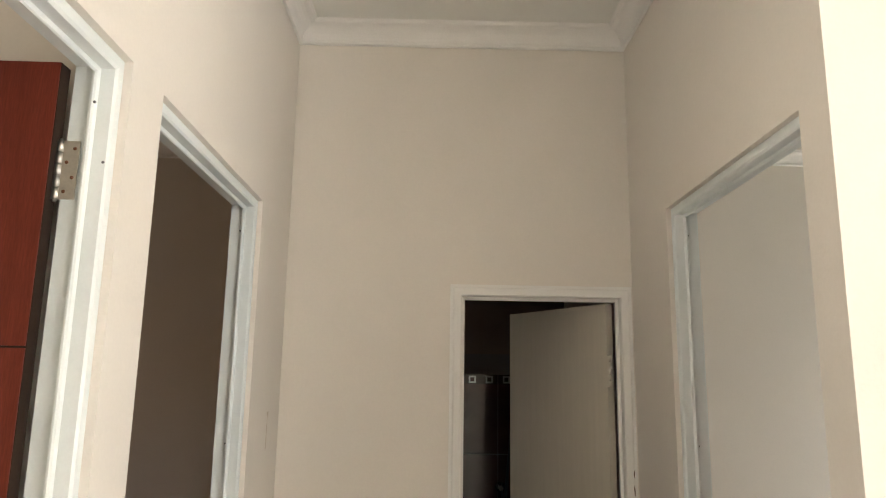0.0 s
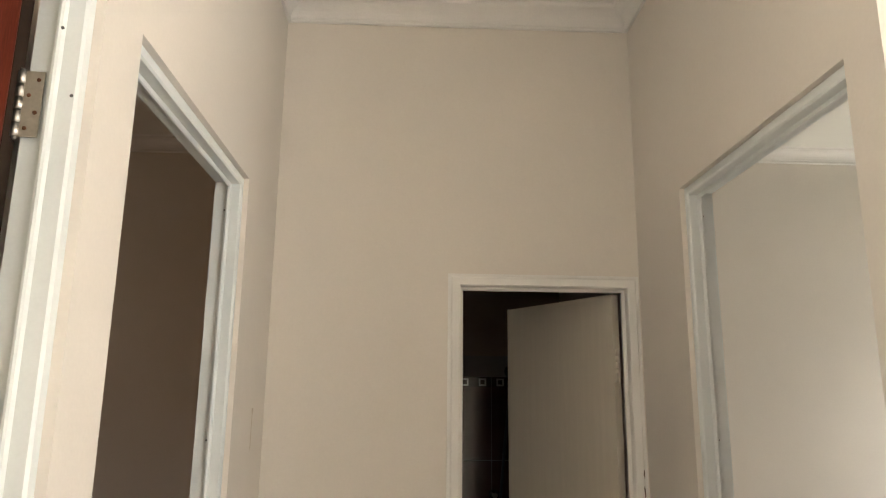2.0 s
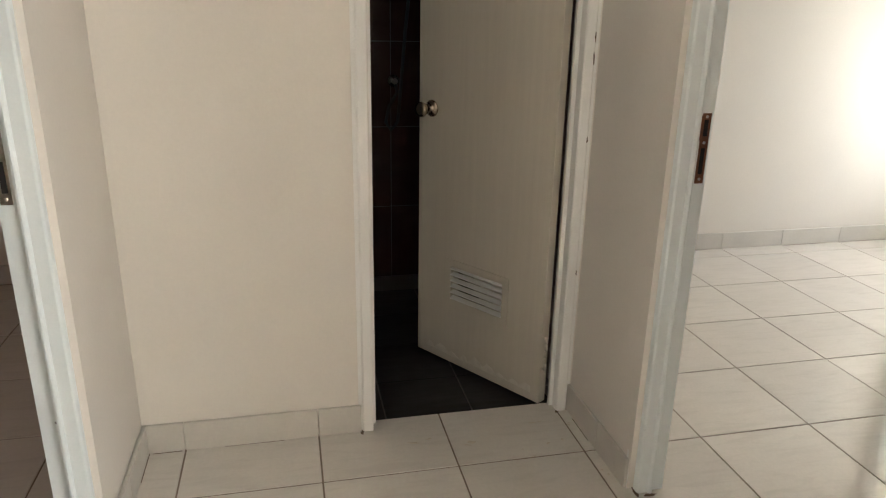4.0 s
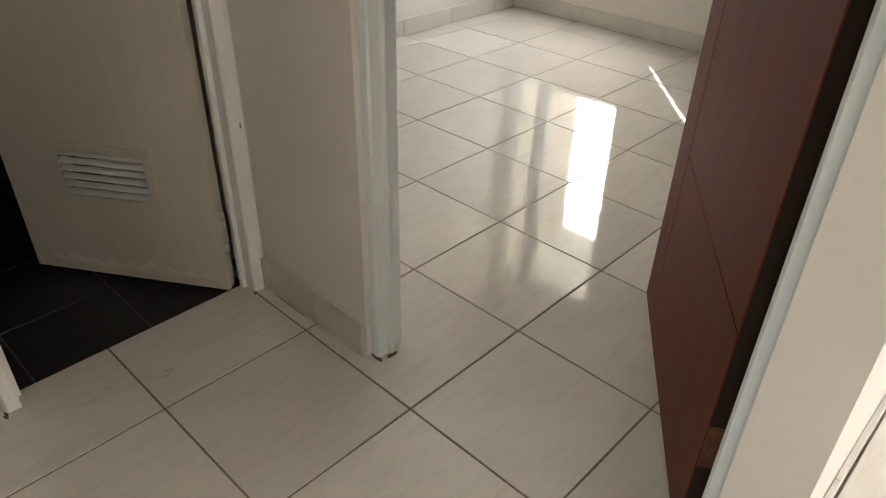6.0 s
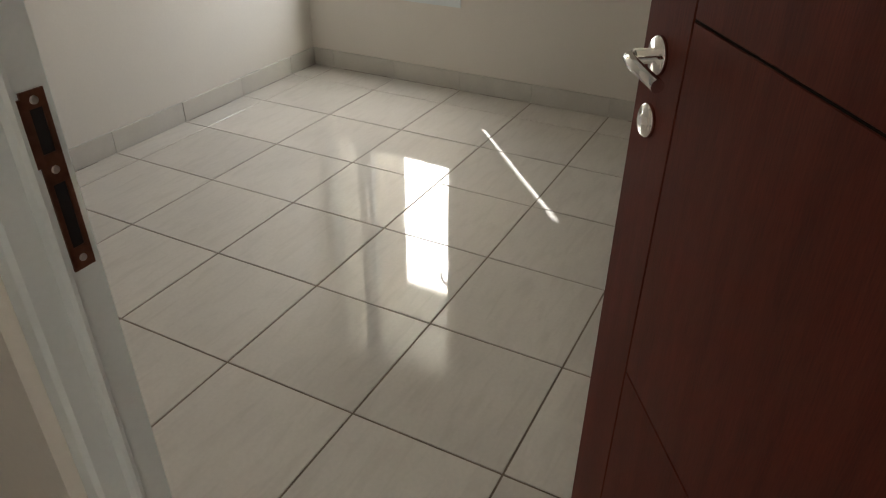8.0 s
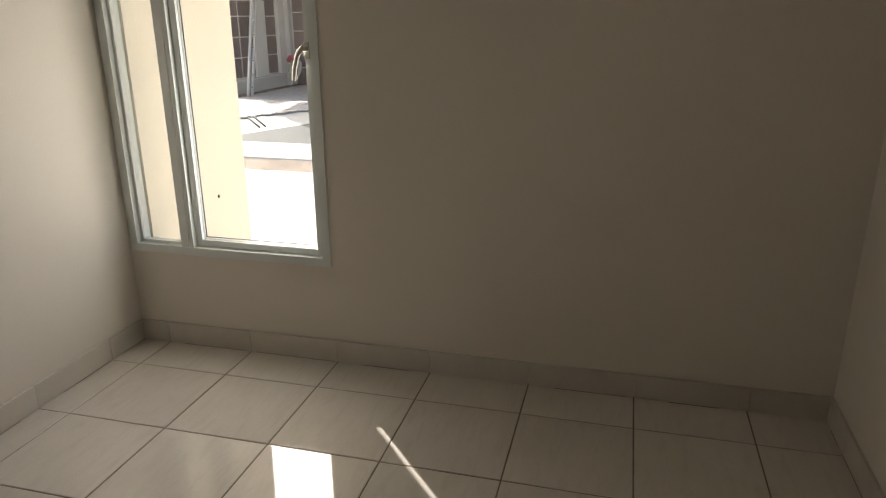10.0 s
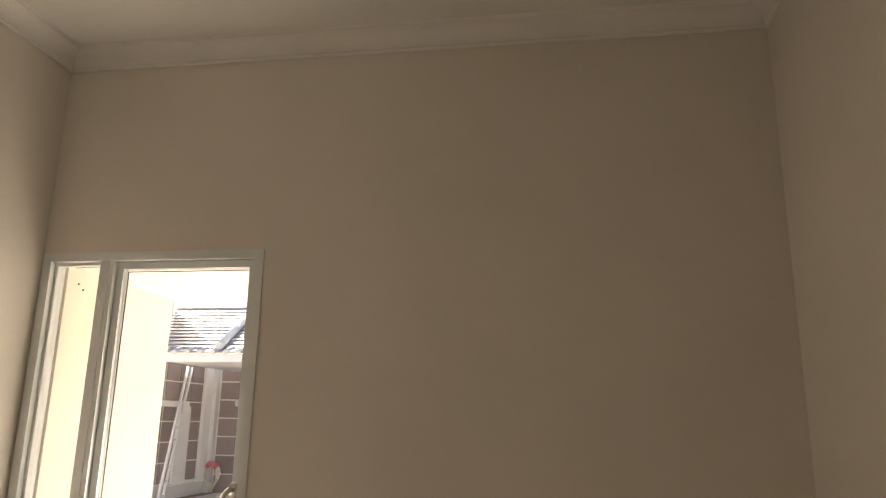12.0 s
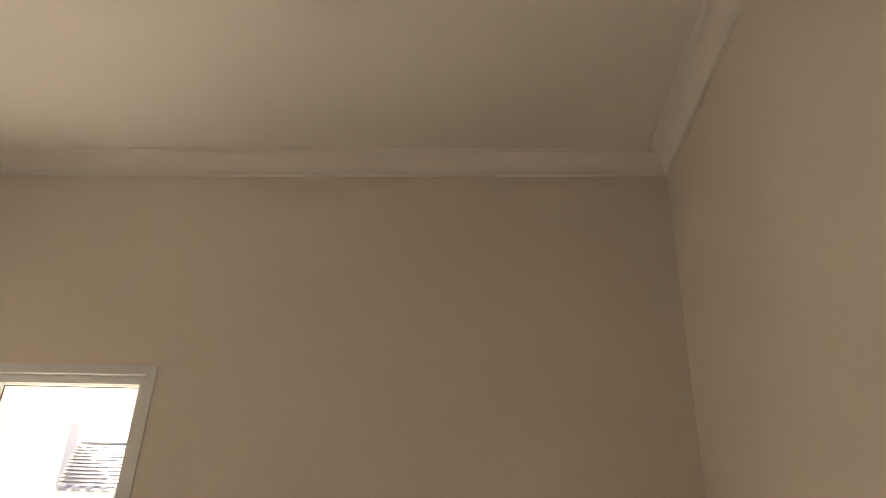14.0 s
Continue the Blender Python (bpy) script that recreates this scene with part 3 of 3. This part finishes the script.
ring(bs, -0.021, 0.021, -0.021, 0.021, -0.002, 0.002, 0.009)
bs = mesh_of("inlay", bs, M_BORDERL)
for i in range(7):
    t = part("border_tile", bd, None, bath_dado, "", pose(HR - 0.1 - i * 0.2, 2.085, 1.572))
    for k in (-0.05, 0.05):
        part("inlay", bs, None, t, "", pose(k, -0.0045, 0, 0, 0, 90))
shower = thing("shower_hose", "dark chrome hand shower hose hanging on tiled wall", "shower", pose(-0.34, 2.08, 0.95))
bm = bmesh.new()
lathe(bm, [(0.028, 0), (0.028, 0.01), (0.014, 0.014), (0.014, 0.05)], 18, pose(0, 0, 0.02, 90, 0, 0))
part("tap", bm, M_CHROME, shower)
bm = bmesh.new()
tube(bm, [(0, -0.04, 0.02), (0.01, -0.05, -0.03), (-0.03, -0.05, -0.10), (-0.045, -0.05, -0.17), (-0.02, -0.05, -0.21), (0.012, -0.05, -0.17), (0.02, -0.05, -0.09), (0.03, -0.05, 0.03), (0.05, -0.045, 0.25), (0.08, -0.04, 0.52)], 0.008, 8)
part("hose", bm, M_RUBBER, shower)
bm = bmesh.new()
tube(bm, [(0.08, -0.045, 0.50), (0.085, -0.05, 0.62), (0.085, -0.09, 0.67)], [0.011, 0.014, 0.012], 12)
lathe(bm, [(0.02, 0), (0.038, 0.012), (0.038, 0.02)], 20, pose(0.085, -0.09, 0.67, 70, 0, 0))
part("shower_head", bm, M_RUBBER, shower)

# ---- outdoors ----
one("ground", boxed(RX1 + 0.12, 400, -300, 300, -0.8, -0.42), M_GROUND, "bare dusty ground to the horizon", "ground")
one("porch_floor", boxed(RX1 + 0.12, 6.86, -9, 12, -0.5, -0.10), M_CONC, "pale sunlit concrete terrace and carport", "pavement")
one("pavement_grit_strip", boxed(6.86, 7.52, -30, 40, -0.5, -0.13), M_GRAVEL, "rough brown gritty strip beside the road", "pavement")
one("kerb_near", boxed(7.52, 8.44, -30, 40, -0.5, -0.11, w=0.02), M_ROADDUST, "pale dusty concrete kerb", "kerb")
one("road", boxed(8.44, 12.6, -60, 60, -0.5, -0.16), M_ROADDUST, "pale dusty concrete street", "road")
# flat grey polygon painted where shade falls across the pale street
bm = bmesh.new()
for z in (-0.152,):
    v = [bm.verts.new(q) for q in ((8.50, -40, z), (12.5, -40, z), (12.5, 3.80, z), (10.40, 4.64, z), (9.24, 5.14, z), (8.50, 5.50, z))]
    f = bmesh.ops.extrude_face_region(bm, geom=[bm.faces.new(v)])
    for q in f["geom"]:
        if isinstance(q, bmesh.types.BMVert):
            q.co.z -= 0.04
one("road_shade_patch", bm, M_ROADDARK, "grey patch standing in for shade on the street", "road")
bm = bmesh.new()
for dx in (0.0, 0.10):
    tube(bm, ((9.73 + dx, 5.22 - 0.4 * dx, -0.142), (10.85 + dx, 6.08 - 0.5 * dx, -0.142)), 0.014, 6)
one("street_edge_bars", bm, M_ROADDARK, "two thin dark parallel bars at the street edge", "rail")
one("kerb_far", boxed(12.6, 12.95, -30, 40, -0.6, -0.15, w=0.02), M_ROADDUST, "pale concrete kerb across the street", "kerb")
one("pavement_drive", boxed(12.95, 17.6, 2.0, 12.0, -0.6, -0.31), M_GRAVEL, "sandy bed under paving blocks", "pavement")
# side wall of the porch and the roof over it
one("wall_porch_side", boxed(RX1 + 0.0865, 3.93, RY1 - 0.054, RY1 + 0.10, -0.1, 2.32), M_EXTWALL, "smooth yellow-cream rendered porch wall", "wall")
bm = bmesh.new()
for x, z in ((3.653, 0.505), (3.216, 2.025), (3.184, 2.045)):
    k = 1.0 if z < 1 else 0.5
    lathe(bm, [(0.010 * k, 0), (0.008 * k, 0.003), (0.003 * k, 0.004)], 12, pose(x, RY1 - 0.054, z, 90, 0, 0))
one("trim_plug_holes", bm, M_RUBBER, "small dark plugged holes in porch wall", "hole")
one("ceiling_porch", boxed(RX1 + 0.12, 3.96, -5.2, RY1 - 0.054, 2.105, 2.32), M_SOFFIT, "pale painted porch soffit", "soffit")


def far_house():
    h = thing("opposite_house", "white house with dark stone panels and slate roof", "house", pose(0, 0, -0.20))
    G, Y, X0, X1 = -0.12, 8.62, 14.9, 17.4
    part("wall", boxed(X0, X1 + 0.2, Y - 0.02, Y + 0.16, G, 0.17), M_GREY, h, "grey plinth")
    part("coping", boxed(X0 - 0.02, X1 + 0.2, Y - 0.06, Y + 0.19, 0.17, 0.22, w=0.01), M_WHITE, h)
    part("wall", boxed(X0, X1 + 0.2, Y + 0.04, Y + 0.2, 0.2, 2.95), M_WHITE, h, "white wall set with dark stone panels")
    part("wall", boxed(X1 + 0.2, X1 + 0.4, 3.0, Y + 0.2, G, 2.95), M_WHITE, h)
    stone = mesh_of("stone_panel", boxed(-0.27, 0.27, -0.012, 0.012, -0.208, 0.208, w=0.004), M_STONE)
    for bay in (15.03, 15.63, 16.78):
        for k in range(6):
            part("stone_panel", stone, None, h, "", pose(bay, Y + 0.032, 0.46 + k * 0.446))
    for k in (4, 5):
        part("stone_panel", stone, None, h, "", pose(16.21, Y + 0.031, 0.46 + k * 0.446))
    part("column", boxed(15.92, 16.5, Y - 0.02, Y + 0.04, 0.22, 1.92, w=0.01), M_WHITE, h)
    part("beam", boxed(X0, 16.3, Y - 0.03, Y + 0.03, 1.90, 2.02, w=0.01), M_WHITE, h)
    part("column", boxed(17.07, 17.42, Y - 0.06, Y + 0.04, 0.22, 2.9, w=0.01), M_WHITE, h)
    part("column", boxed(17.42, 17.6, Y - 0.16, Y + 0.04, G, 2.9, w=0.01), M_GREY, h)
    back = mesh_of("stone_panel", boxed(-0.012, 0.012, -0.32, 0.32, -0.208, 0.208, w=0.004), M_STONE)
    for i in range(3):
        for k in range(7):
            part("stone_panel", back, None, h, "", pose(X1 + 0.188, 8.10 - i * 0.67, 0.10 + k * 0.446))
    part("meter_box", boxed(17.50, 17.588, 7.72, 7.98, 1.95, 2.12, w=0.01), M_WHITE, h)
    # roof slope with laps, hip and the soffit under it
    r = part("roof", boxed(13.66, 20.0, -4.0, 8.05, 2.80, 2.86), M_WHITE, h, "slate-grey tiled roof")
    part("fascia", boxed(13.58, 13.66, -4.0, 8.05, 2.74, 2.90, w=0.01), M_WHITE, h)
    for k in range(9):
        part("soffit_board", boxed(13.7 + k * 0.42, 14.1 + k * 0.42, 3.0, 8.0, 2.788, 2.80, w=0.003), M_RIDGE, r)
    lap = mesh_of("roof_tile_course", boxed(-0.01, 0.27, -12.0, 0.0, -0.016, 0.016, w=0.006), M_ROOF)
    pitch = 24.5
    for k in range(13):
        d = k * 0.235
        part("roof_tile_course", lap, None, r, "", pose(13.56 + d * math.cos(radians(pitch)), 7.79 + 0.11 * k, 2.93 + d * math.sin(radians(pitch)), 0, -pitch + 5, 0))
    bm = bmesh.new()
    tube(bm, ((13.52, 0, 2.92), (13.80, 0, 3.03)), 0.055, 8)
    eave = mesh_of("eave_tile", bm, M_RIDGE)
    for k in range(15):
        part("eave_tile", eave, None, r, "", pose(0, 4.0 + k * 0.27, 0))
    bm = bmesh.new()
    tube(bm, ((13.62, 6.62, 3.05), (15.0, 6.86, 3.66), (16.35, 7.10, 4.27)), 0.08, 10)
    part("hip_ridge", bm, M_WHITE, r)
    # wall added along the verge, sized to shade the tiles beside it
    bm = bmesh.new()
    bmesh.ops.create_cube(bm, size=1)
    for v in bm.verts:
        t = v.co.x + 0.5
        v.co = (13.75 + 2.75 * t, 7.91 + 1.40 * t + 0.12 * (v.co.y + 0.5), 2.9 + 1.2 * t + 1.6 * (v.co.z + 0.5))
    part("shade_wall", bm, M_WHITE, h, "white wall added along the roof edge to shade tiles")
    bm = bmesh.new()
    tube(bm, ((16.42, -4.0, 4.24), (16.42, 9.18, 4.24)), 0.05, 10)
    part("ridge", bm, M_RIDGE, r)
    return h


far_house()

ladder = thing("ladder", "aluminium ladder leaning on the house across the street", "ladder")
foot, top, side = Vector((14.6, 8.15, -0.30)), Vector((16.0, 8.52, 2.62)), Vector((0.28, 0.05, 0))
for k in (0, 1):
    bm = bmesh.new()
    tube(bm, (foot + side * k, top + side * k), 0.035, 4)
    part("rail", bm, M_ALU, ladder)
for k in range(10):
    bm = bmesh.new()
    q = foot.lerp(top, 0.06 + 0.095 * k)
    tube(bm, (q, q + side), 0.018, 8)
    part("rung", bm, M_ALU, ladder)

hose = thing("garden_hose", "coiled pale garden hose hanging against grey wall", "hose", pose(17.36, 8.38, 0.06))
for k in range(4):
    bm = bmesh.new()
    tube(bm, [(0.02 * k, (0.13 + 0.02 * k) * math.sin(a * math.pi / 8), 0.03 * k + (0.30 - 0.02 * k) * math.cos(a * math.pi / 8)) for a in range(17)], 0.02, 8)
    part("coil", bm, M_HOSE, hose)
bm = bmesh.new()
tube(bm, [(0, -0.13, 0.22), (-0.02, -0.05, 0.32), (-0.02, 0.05, 0.33), (0, 0.13, 0.24)], 0.06, 10)
part("wrap", bm, M_PINK, hose, "pink wrap at top of coil")

# ---- paving blocks of the drive across the street ----
verts, faces = [], []
for i in range(34):
    for j in range(42):
        x, y = 10.51 + i * 0.205, 3.8 + j * 0.105 + (0.05 if i % 2 else 0)
        if x < 10.53 + (5.88 - y) * 1.60:   # the apron splays across the street
            continue
        z = -0.125 - 0.17 * min(1, max(0, (x - 12.4) / 1.6)) + random.uniform(-0.004, 0.004)
        n0 = len(verts)
        for dx, dy, dz in ((0.004, 0.004, 0), (0.200, 0.004, 0), (0.200, 0.100, 0), (0.004, 0.100, 0), (0.0, 0.0, -0.02), (0.204, 0.0, -0.02), (0.204, 0.104, -0.02), (0.0, 0.104, -0.02)):
            verts.append((x + dx, y + dy, z + dz))
        faces += [[n0 + q for q in f] for f in ((0, 1, 2, 3), (0, 4, 5, 1), (1, 5, 6, 2), (2, 6, 7, 3), (3, 7, 4, 0))]
me = bpy.data.meshes.new("paving_blocks")
me.from_pydata(verts, [], faces)
me.materials.append(M_PAVER)
tagged(new("paving_blocks", me), "grey brown paving blocks on the drive opposite", "paving", "", "stuff")

# ---- skirting tiles ----
def skirting(name, p, q, inward, first=0.0, h=0.095, th=0.011):
    """Skirting tiles 0.4 m long from p to q on a wall face, joints on the floor's joints."""
    p, q, n = Vector((*p, 0)), Vector((*q, 0)), Vector((*inward, 0))
    d = (q - p).normalized()
    L = (q - p).length
    base = thing(name, "grey skirting tiles along foot of wall", "skirting", kind="structure")
    start = p.dot(d)
    cuts = [0.0] + [c for c in (k * 0.4 - start for k in range(-40, 40)) if 0.02 < c < L - 0.02] + [L]
    ang = math.degrees(math.atan2(d.y, d.x))
    for a, b in zip(cuts, cuts[1:]):
        side = d.x * n.y - d.y * n.x
        bm = boxed(0.0009, b - a - 0.0009, *((0.0, th) if side > 0 else (-th, 0.0)), 0.001, h, w=0.0012)
        j = random.uniform(-0.0012, 0.0012)
        part("skirting_tile", bm, M_BASE, base, "", pose(*(p + d * a + n * (0.0012 + j)), 0, 0, ang))
        # grime in the joint with the floor, broken where it was wiped
        if random.random() < 0.8 and b - a > 0.1:
            g0, g1 = random.uniform(0, 0.4) * (b - a), random.uniform(0.6, 1) * (b - a)
            y0, y1 = sorted(((th + 0.0005) * (1 if side > 0 else -1), (th + random.uniform(0.0012, 0.0026)) * (1 if side > 0 else -1)))
            part("joint_grime", boxed(g0, g1, y0, y1, -0.001, 0.0012, w=0.0004), M_DIRT, base, "dark grime in the floor joint", pose(*(p + d * a + n * (0.0012 + j)), 0, 0, ang))


skirting("baseboard_hall_end", (HL, HE), (BATH[0] - 0.004, HE), (0, -1))
skirting("baseboard_hall_right", (HR, D3[1] + 0.004), (HR, HE), (-1, 0))
skirting("baseboard_hall_right_near", (HR, WE), (HR, D3[0] - 0.004), (-1, 0))
skirting("baseboard_hall_left", (HL, D2[1]), (HL, HE), (1, 0))
skirting("baseboard_bedroom_north", (RX0, RY1), (RX1, RY1), (0, -1))
skirting("baseboard_bedroom_east", (RX1, RY0), (RX1, RY1), (-1, 0))
skirting("baseboard_bedroom_south", (RX0, RY0), (RX1, RY0), (0, 1))
skirting("baseboard_left_room", (-4.3, 2.22), (HL - 0.10, 2.22), (0, -1))
skirting("baseboard_living", (HR, WE), (RX1, WE), (0, -1))


# ---- floors ----
def tiled_floor(name, x0, x1, y0, y1, label):
    """Tiles of 0.4 m on one grid through the whole house, cut along the walls."""
    bm = boxed(x0, x1, y0, HE + 0.048, -0.1, -0.0022)
    box(bm, HR, x1, HE + 0.048, y1, -0.1, -0.0022)
    box(bm, x0, HL - 0.02, HE + 0.048, y1, -0.1, -0.0022)
    bed = one(name, bm, M_GROUT, label, "floor")
    shared = {}
    for i in range(math.floor(x0 / 0.4), math.ceil(x1 / 0.4)):
        for j in range(math.floor(y0 / 0.4), math.ceil(y1 / 0.4)):
            a0, a1, b0, b1 = max(i * 0.4, x0), min(i * 0.4 + 0.4, x1), max(j * 0.4, y0), min(j * 0.4 + 0.4, y1)
            if HL < (a0 + a1) / 2 < HR and b1 > HE + 0.05:  # the bathroom's sill
                b1 = HE + 0.05
            if b1 - b0 < 0.012 or a0 >= x1:
                continue
            w, d = round(a1 - a0, 4), round(b1 - b0, 4)
            if w < 0.012 or d < 0.012:
                continue
            if (w, d) not in shared:
                shared[w, d] = mesh_of("floor_tile", boxed(-w / 2 + 0.0025, w / 2 - 0.0025, -d / 2 + 0.0025, d / 2 - 0.0025, -0.004, 0.0, w=0.0011), M_TILE)
            part("floor_tile", shared[w, d], None, bed, "", pose((a0 + a1) / 2, (b0 + b1) / 2, random.uniform(-0.0003, 0.0003), random.uniform(-0.07, 0.07), random.uniform(-0.07, 0.07), 0))


tiled_floor("floor_house", -3.2, RX1, -2.8, RY1 + 0.1, "glossy cream ceramic floor tiles with dark joints")
one("floor_living_rear", boxed(HL, RX1, LIV_Y, -2.8, -0.1, 0.0), M_TILE, "glossy cream tiled floor", "floor")
one("floor_back_room", boxed(-4.3, -3.2, -3.48, 2.22, -0.1, 0.0), M_TILE, "glossy cream tiled floor", "floor")
one("floor_back_room_rear", boxed(-3.2, HL - 0.1, -3.48, -2.8, -0.1, 0.0), M_TILE, "glossy cream tiled floor", "floor")


# ---- wear and marks ----
def blotch(name, label, m, rx, ry, material, n=14, jag=0.35):
    """A thin flake of uneven outline, lying in its own x-y plane."""
    bm = bmesh.new()
    pts = [(rx * k * math.cos(a), ry * k * math.sin(a)) for a, k in ((i * 2 * math.pi / n, 1 + random.uniform(-jag, jag)) for i in range(n))]
    lo, hi = [bm.verts.new((x, y, 0)) for x, y in pts], [bm.verts.new((x * 0.9, y * 0.9, 0.0007)) for x, y in pts]
    bm.faces.new(lo[::-1])
    bm.faces.new(hi)
    for i in range(n):
        bm.faces.new((lo[i], lo[(i + 1) % n], hi[(i + 1) % n], hi[i]))
    return one(name, bm, material, label, "mark", m=m)


# dirt at the feet of the frames, and plaster crumbs
for x, y in ((BATH[0] - 0.004, HE - 0.008), (BATH[1] - 0.03, HE - 0.008), (HR + 0.014, D3[1] - 0.02), (BATH[0] + 0.03, HE + 0.02), (HR + 0.05, D3[1] - 0.04)):
    blotch("trim_foot_dirt", "dried brown dirt at foot of door frame", pose(x, y, 0.0006, 0, 0, random.uniform(0, 180)), 0.018, 0.006, M_DIRT)
for a in (-0.006, 0.004):
    blotch("trim_plaster_chip", "chipped plaster edge beside door frame", pose(HR - 0.001, D3[1] + 0.012 + a, 0.06 + 5 * a, 90, 0, -90), 0.006, 0.045, M_CORN, 16, 0.5)
for z, k in ((1.219, 0.012), (1.161, 0.016), (0.924, 0.008), (0.50, 0.007)):
    blotch("trim_paint_chip", "dark chip in paint of bathroom door frame", pose(BATH[1] - 0.004, HE - 0.0125, z, 90, 0, 0), 0.0022, k, M_DIRT, 10, 0.5)
# plugged hole with a run of filler beside the store room door
blotch("trim_filler_patch", "small patch of filler on hall wall", pose(HL + 0.0006, 0.458, 1.428, 90, 0, 90), 0.012, 0.011, M_SCUFFWALL)
blotch("trim_filler_run", "dried run of filler on hall wall", pose(HL + 0.0006, 0.456, 1.365, 90, 0, 90), 0.005, 0.05, M_SCUFFWALL, 18, 0.4)

for x, y, rx, ry in ((-0.30, 0.52, 0.05, 0.012), (-0.12, 0.58, 0.06, 0.010), (-0.05, 0.47, 0.03, 0.012), (-0.48, 0.54, 0.06, 0.015), (-0.02, 0.30, 0.02, 0.01), (0.01, 0.53, 0.02, 0.012), (-0.2, 0.42, 0.018, 0.005)):
    for k in range(2):
        blotch("trim_floor_scuff", "faint grey scuff on floor tile", pose(x + random.uniform(-0.05, 0.05), y + random.uniform(-0.03, 0.03), 0.0003, 0, 0, random.uniform(-25, 25)), rx * random.uniform(0.15, 0.4), ry * random.uniform(0.2, 0.5), M_SCUFF, 12, 0.5)
